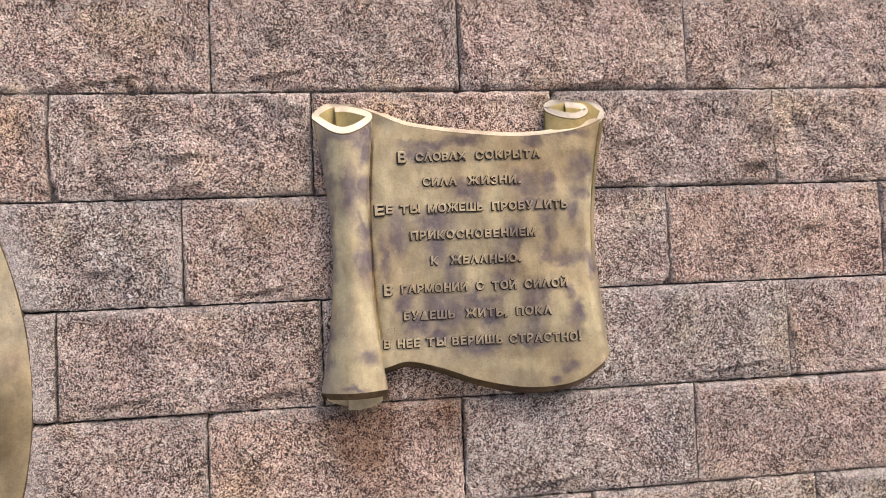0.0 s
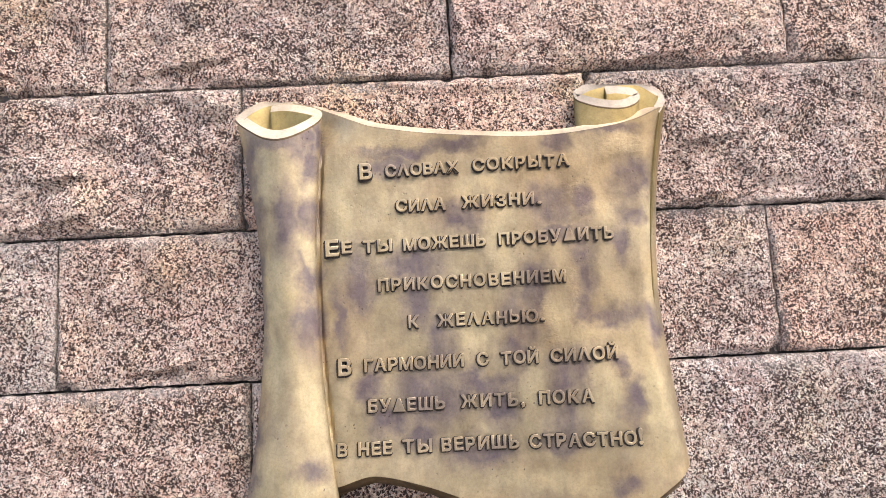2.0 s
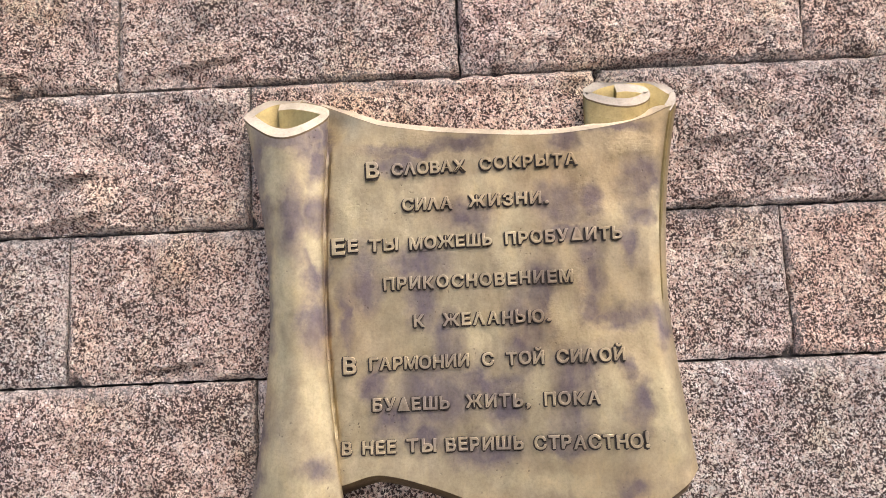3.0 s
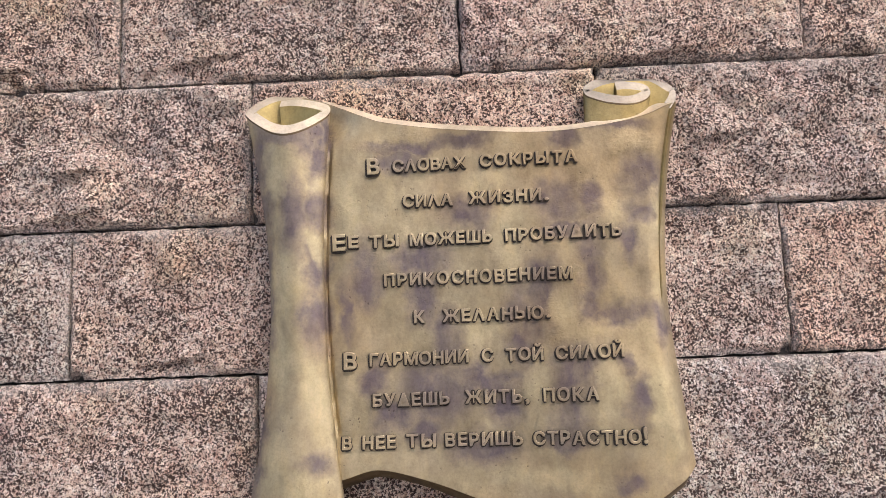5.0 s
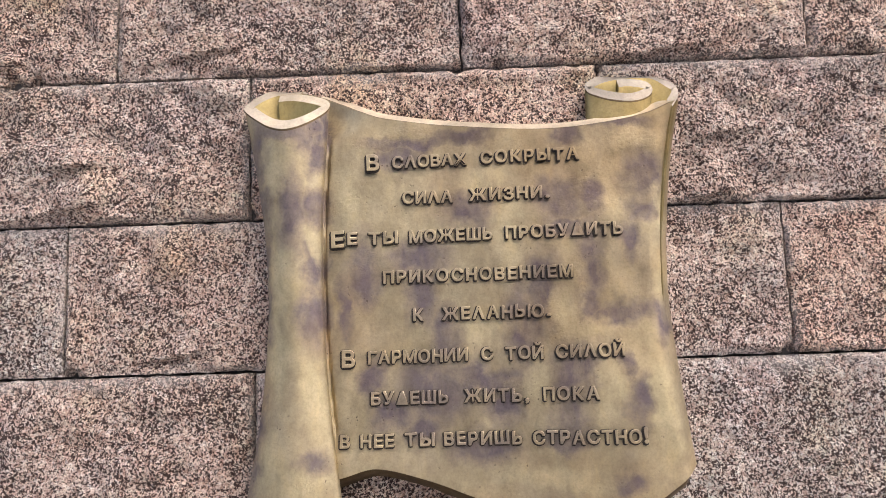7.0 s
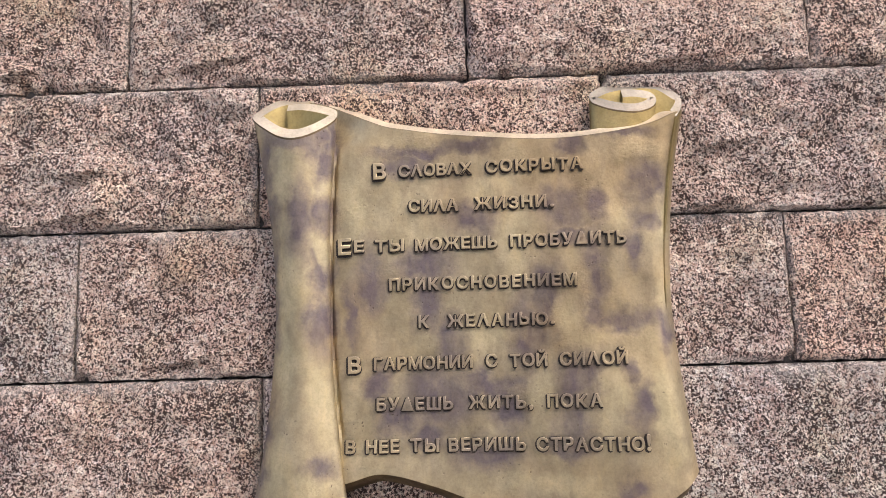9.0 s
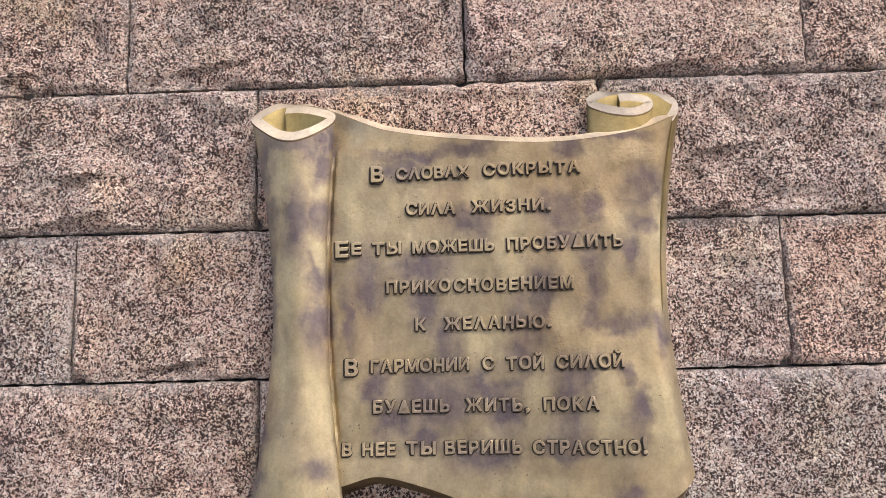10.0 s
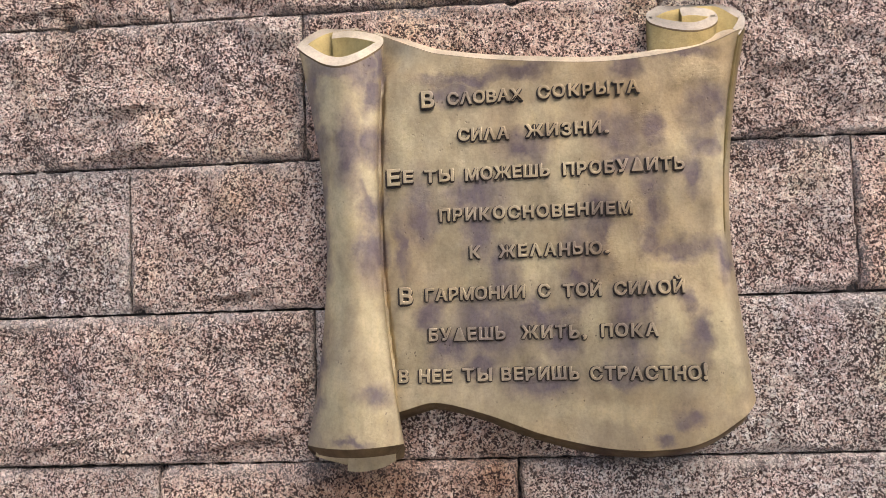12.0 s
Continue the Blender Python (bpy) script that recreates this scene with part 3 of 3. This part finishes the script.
def glyph_mesh(ch, extrude, offset, bevel):
    curve = bpy.data.curves.new("letter", "FONT")
    curve.body, curve.size, curve.extrude, curve.offset = CAST.get(ch, ch), 1.0, extrude, offset
    curve.bevel_depth, curve.bevel_resolution, curve.resolution_u = bevel, 1, 5
    ob = new("letter", curve)
    bpy.context.view_layer.update()
    me = bpy.data.meshes.new_from_object(ob.evaluated_get(bpy.context.evaluated_depsgraph_get()))
    bpy.data.objects.remove(ob)
    bpy.data.curves.remove(curve)
    return me


def glyph(ch):
    """The mesh of one capital from the built-in font: a rubbed face, with patina and painted shade darkening flanks and
    foot.
    """
    if ch not in glyphs:
        bm = bmesh.new()
        me = glyph_mesh(ch, 0.16, 0.014, 0.022)
        bm.from_mesh(me)
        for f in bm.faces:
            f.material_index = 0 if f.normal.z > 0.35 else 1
        bpy.data.meshes.remove(me)
        # dark fillet round the foot, patina and painted shadow: the outline spread each way
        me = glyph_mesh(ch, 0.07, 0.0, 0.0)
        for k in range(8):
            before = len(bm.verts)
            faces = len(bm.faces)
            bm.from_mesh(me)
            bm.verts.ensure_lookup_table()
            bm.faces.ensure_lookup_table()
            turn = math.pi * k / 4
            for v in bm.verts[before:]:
                # shifted to the lower left, where the letter's shadow is drawn in
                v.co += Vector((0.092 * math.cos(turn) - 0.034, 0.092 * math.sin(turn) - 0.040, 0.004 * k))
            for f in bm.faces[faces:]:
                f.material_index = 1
        bpy.data.meshes.remove(me)
        me = bpy.data.meshes.new("letter")
        bm.to_mesh(me)
        bm.free()
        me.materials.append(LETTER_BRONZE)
        me.materials.append(SHADE_PATINA)
        xs = [v.co.x for v in me.vertices]
        lo, hi = min(xs) + 0.07, max(xs) - 0.07
        me.transform(Matrix.Translation((-lo, 0, 0)))
        glyphs[ch] = (me, hi - lo)
    return glyphs[ch]


CAP = 0.74
for base, words in LINES:
    for word, x0, x1 in words:
        x0, x1 = x0 * 0.985 - 0.0042, x1 * 0.985 - 0.0042
        tall = [0.0305 if c.isupper() else 0.0228 for c in word]
        caps = [c.upper() for c in word]
        widths = [glyph(c)[1] * h / CAP * (1.04 if c not in ".,!" else 1.3) for c, h in zip(caps, tall)]
        gap = (x1 - x0 - sum(widths)) / (len(word) - 1) if len(word) > 1 else 0.0
        squeeze = 1.0
        if len(word) > 1 and gap < 0.0035:
            gap = 0.0035
            squeeze = (x1 - x0 - gap * (len(word) - 1)) / sum(widths)
        elif len(word) > 1 and gap > 0.0065:
            squeeze = min(1.3, (x1 - x0 - 0.0065 * (len(word) - 1)) / sum(widths))
            gap = (x1 - x0 - squeeze * sum(widths)) / (len(word) - 1)
        x = x0
        for c, h, w in zip(caps, tall, widths):
            me, raw = glyph(c)
            w *= squeeze
            xm = x + w / 2
            z = base + 0.0032 + random.uniform(-0.0008, 0.0008) - (0.004 if h > 0.025 else 0.0)
            y = sheet_y(xm, z + h / 2)
            slope = (sheet_y(xm, z + h) - sheet_y(xm, z)) / h
            lean = (sheet_y(xm + w / 2, z) - sheet_y(xm - w / 2, z)) / w
            ob = new("letter", me)
            k = 1.25 if c == "!" else 1.0
            ob.matrix_basis = (Matrix.Translation((x, y - lean * w / 2 - slope * h / 2, z)) @ Matrix.Rotation(math.atan(lean), 4, "Z") @ Matrix.Rotation(radians(90) - math.atan(slope), 4, "X")
                               @ Matrix.Rotation(radians(random.uniform(-1.2, 1.2)), 4, "Z") @ Matrix.Diagonal((w / raw, h / CAP * k, h / CAP, 1)))
            ob.parent = sheet
            ob.matrix_parent_inverse = sheet.matrix_world.inverted()
            x += w + gap

# ---- the bronze medallion at the wall's other carving ----
medallion = tagged(new("bronze_medallion"), "large round bronze medallion with a broad plain rim set into granite", "medallion")
medallion.location = (RING_X, 0.0, RING_Z)
bpy.context.view_layer.update()
bm = bmesh.new()
PROFILE = [(RING_R, 0.03), (RING_R, -0.021), (RING_R - 0.002, -0.0250), (RING_R - 0.02, -0.0285), (RING_R - 0.06, -0.0335), (RING_R - 0.10, -0.036), (RING_R - 0.15, -0.035), (RING_IN + 0.006, -0.033), (RING_IN, -0.028), (RING_IN - 0.004, -0.018), (RING_IN - 0.008, 0.03)]
SEG = 240
rows = [[bm.verts.new((RING_X + r * math.cos(a), y + 0.0022 * noise.noise((r * 12, a * 12, 0)), RING_Z + r * math.sin(a))) for a in (2 * math.pi * k / SEG for k in range(SEG))] for r, y in PROFILE]
grid(bm, rows, True)
bmesh.ops.recalc_face_normals(bm, faces=bm.faces)
# outer flank and chamfer darkened: the rim's shaded side put into the colour
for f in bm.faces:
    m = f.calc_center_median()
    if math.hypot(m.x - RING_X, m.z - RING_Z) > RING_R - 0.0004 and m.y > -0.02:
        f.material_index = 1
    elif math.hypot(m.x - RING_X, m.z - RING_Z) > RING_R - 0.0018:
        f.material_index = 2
part("rim", bm, RING_BRONZE, medallion, "broad convex bronze rim", True, 25, (SHADE_PATINA, SHADED_BRONZE))
bm = bmesh.new()
rows = [[bm.verts.new((RING_X + r * math.cos(a), y, RING_Z + r * math.sin(a))) for a in (2 * math.pi * k / 120 for k in range(120))] for r, y in ((RING_IN - 0.004, -0.0258), (0.9, -0.027), (0.6, -0.031), (0.3, -0.036))]
grid(bm, rows, True)
bm.faces.new(rows[-1])
bmesh.ops.recalc_face_normals(bm, faces=bm.faces)
part("field", bm, RING_BRONZE, medallion, "recessed bronze field", True, 40)
for a0, a1, r0, r1, lift in ((-0.02, 0.10, 0.90, 1.000, 0.020), (-0.16, -0.04, 0.86, 0.985, 0.028), (0.12, 0.20, 0.93, 1.004, 0.012), (-0.30, -0.20, 0.92, 1.0, 0.016)):
    bm = bmesh.new()
    loops = []
    for y, inset in ((0.0, 0.0), (-0.006 - lift + 0.004, 0.004), (-0.006 - lift, 0.010)):
        lo, hi = r0 + inset, r1 - inset
        b0, b1 = a0 + inset, a1 - inset
        ring = [(hi, b0 + (b1 - b0) * k / 8) for k in range(9)] + [(lo, b1 - (b1 - b0) * k / 8) for k in range(9)]
        loops.append([bm.verts.new((RING_X + r * math.cos(a), y, RING_Z + r * math.sin(a))) for r, a in ring])
    grid(bm, loops, True)
    bm.faces.new(loops[-1])
    bmesh.ops.recalc_face_normals(bm, faces=bm.faces)
    part("relief", bm, RING_BRONZE, medallion, "", True, 40)

# ---- coping ----
coping = tagged(new("coping"), "pale grey sawn granite coping overhanging the wall", "coping", kind="structure")
for k in range(6):
    bm = bmesh.new()
    x0 = 1.642 + (k - 4) * 1.42
    box(bm, x0 + 0.002, x0 + 1.418, -0.088, 0.62, 2.557, 2.70, 0.004)
    part("slab", bm, PALE_STONE, coping)
bm = bmesh.new()
box(bm, -4.0, 4.5, -0.006, 0.60, 2.5535, 2.5568)
part("mortar_bed", bm, BED, coping, "thin grey-brown bedding mortar under the coping")

# ---- the wall's blocks, course by course ----
COURSES = [(2.400, 2.555, 0.640), (2.100, 2.400, 0.330), (1.800, 2.100, 0.608), (1.500, 1.800, 0.242), (1.200, 1.500, 0.618), (0.900, 1.200, 0.296), (0.600, 0.900, 0.675), (0.300, 0.600, 0.31), (0.0, 0.300, 0.66)]
LENGTH = 0.7125
JOINT = 0.0024


# broken corners beside the joints, and small overhangs left by the splitting
CHIPS = [(0.402, 2.102, 0.009), (0.322, 2.103, 0.011), (0.944, 1.507, 0.012), (-0.457, 1.507, 0.012), (-0.812, 1.815, 0.016), (-0.812, 1.84, 0.010), (-0.10, 1.812, 0.012), (-0.41, 1.193, 0.008), (-0.60, 2.105, 0.014), (-0.55, 2.108, 0.010), (0.61, 2.09, 0.006), (1.36, 2.52, 0.018), (1.35, 1.20, 0.010)]
LEDGES = [(-0.452, 1.914, 0.04), (-0.49, 1.822, 0.08), (0.845, 1.935, 0.05), (0.80, 1.81, 0.06), (1.25, 1.86, 0.07), (-0.25, 1.24, 0.09), (1.30, 2.17, 0.07), (-0.66, 2.13, 0.10), (0.75, 2.115, 0.10), (-0.70, 1.60, 0.05), (1.42, 1.66, 0.05), (-0.62, 1.245, 0.10), (0.62, 1.21, 0.08), (-0.20, 2.145, 0.09), (0.95, 2.43, 0.12), (-0.25, 1.53, 0.07), (1.15, 1.24, 0.10), (-0.6, 0.95, 0.1), (0.55, 0.94, 0.09)]


def face_depth(x, z, x0, x1, z0, z1, seed, swell):
    """How far the split face stands out: chipped low along the joints, humped and faceted within."""
    edge = min(x - x0, x1 - x, z - z0, z1 - z)
    ragged = 0.011 + 0.016 * noise.noise((x * 7 + seed, 1.7, z * 7))
    rise = ease(edge / max(0.004, ragged)) ** 0.8
    p = Vector((x * 1.0 + seed * 3.1, seed, z * 1.0))
    lump = noise.fractal(p * 7.0, 0.9, 2.1, 3)
    ridge = abs(noise.noise(p * 15.0)) + 0.5 * abs(noise.noise(p * 34.0))
    chips = noise.noise(p * 62.0) + 0.6 * noise.noise(p * 130.0)
    hew = 1.35 if z1 > 1.9 else 0.95
    d = 0.005 + rise * (0.006 + swell + hew * (0.0115 * lump + 0.0125 * (ridge - 0.35))) + (0.25 + 0.75 * rise) * 0.0027 * chips
    if hew > 1:
        # the lower arris broke away in places when the stone was split
        broken = ease((noise.noise((x * 5.5, seed * 1.3, 2.0)) - 0.02) / 0.2)
        d -= 0.009 * broken * (1 - ease((z - z0) / (0.011 + 0.008 * noise.noise((x * 30, 6.0, seed)))))
    for cx, cz, r in CHIPS:
        q = ((x - cx) ** 2 + (z - cz) ** 2) / (r * r)
        if q < 6:
            d -= 0.030 * math.exp(-q)
    for lx, lz, r in LEDGES:
        if abs(x - lx) < 2.5 * r and -0.004 < z - lz - 0.15 * (x - lx) < 0.07:
            up = z - lz - 0.15 * (x - lx) + 0.006 * noise.noise((x * 60, 4.0, seed))
            d += 0.017 * ease(up / 0.005) * (1 - ease(up / 0.07)) * math.exp(-((x - lx) / r) ** 2)
    # knocked back where the plaque is bolted on
    beside = max(-0.10 - x, x - 0.765, 1.20 - z, z - 2.06, 0.0)
    d = min(d, 0.015 + 0.5 * beside)
    # dressed flat round the medallion
    away = math.hypot(x - RING_X, z - RING_Z) - RING_R
    keep = ease((away - 0.03) / 0.08)
    return d * keep + (0.021 + 0.0016 * chips + 0.003 * lump) * (1 - keep) * (0.25 + 0.75 * ease(edge / 0.008))


def block(x0, x1, z0, z1, seed, fine):
    rnd = random.Random(seed)
    x0, x1, z0, z1 = x0 + JOINT + rnd.uniform(-0.001, 0.001), x1 - JOINT + rnd.uniform(-0.001, 0.001), z0 + JOINT, z1 - JOINT + rnd.uniform(-0.0012, 0.0008)
    step = 0.0062 if fine else 0.06
    nx, nz = max(2, round((x1 - x0) / step)), max(2, round((z1 - z0) / step))
    swell = rnd.uniform(-0.003, 0.006)
    n = nx + 1
    verts, faces = [], []
    for j in range(nz + 1):
        for i in range(n):
            x, z = x0 + (x1 - x0) * i / nx, z0 + (z1 - z0) * j / nz
            y = -face_depth(x, z, x0, x1, z0, z1, seed * 1.37, swell)
            rag = 0.0042
            dx = rag * noise.noise((seed, z * 40, 5.0)) if i in (0, nx) else 0.0
            dz = rag * noise.noise((x * 40, seed, 9.0)) if j in (0, nz) else 0.0
            verts.append((x + dx, y, z + dz))
    for j in range(nz):
        for i in range(nx):
            a = j * n + i
            faces.append((a, a + 1, a + n + 1, a + n))
    border = [i for i in range(nx)] + [j * n + nx for j in range(nz)] + [nz * n + i for i in range(nx, 0, -1)] + [j * n for j in range(nz, 0, -1)]
    base = len(verts)
    verts += [(verts[k][0], 0.06, verts[k][2]) for k in border]
    m = len(border)
    faces += [(border[k], base + k, base + (k + 1) % m, border[(k + 1) % m]) for k in range(m)]
    me = bpy.data.meshes.new("block")
    cx, cz = (x0 + x1) / 2, (z0 + z1) / 2
    me.from_pydata([(x - cx, y, z - cz) for x, y, z in verts], [], faces)
    me.materials.append(STONE)
    me.polygons.foreach_set("use_smooth", [True] * len(me.polygons))
    me.set_sharp_from_angle(angle=radians(50))
    ob = new("block", me)
    ob.location = (cx, 0, cz)
    ob.parent = wall
    return ob


seed = 1
for z0, z1, joint in COURSES:
    for k in range(-6, 6):
        a, b = joint + k * LENGTH, joint + (k + 1) * LENGTH
        if b < -4.0 or a > 4.4:
            continue
        seed += 1
        inside = lambda x: max(abs(z0 - RING_Z), abs(z1 - RING_Z)) < RING_R and x - 0.02 < RING_X + math.sqrt(max(0.0, (RING_R - 0.03) ** 2 - max(abs(z0 - RING_Z), abs(z1 - RING_Z)) ** 2))
        near = b > -1.2 and a < 1.95 and z1 > 0.7
        if b < RING_X + RING_R and a > RING_X - RING_R and inside(b) and 2 * RING_X - a < RING_X + RING_R - 0.35:
            continue
        block(a, b, z0, z1, seed, near)
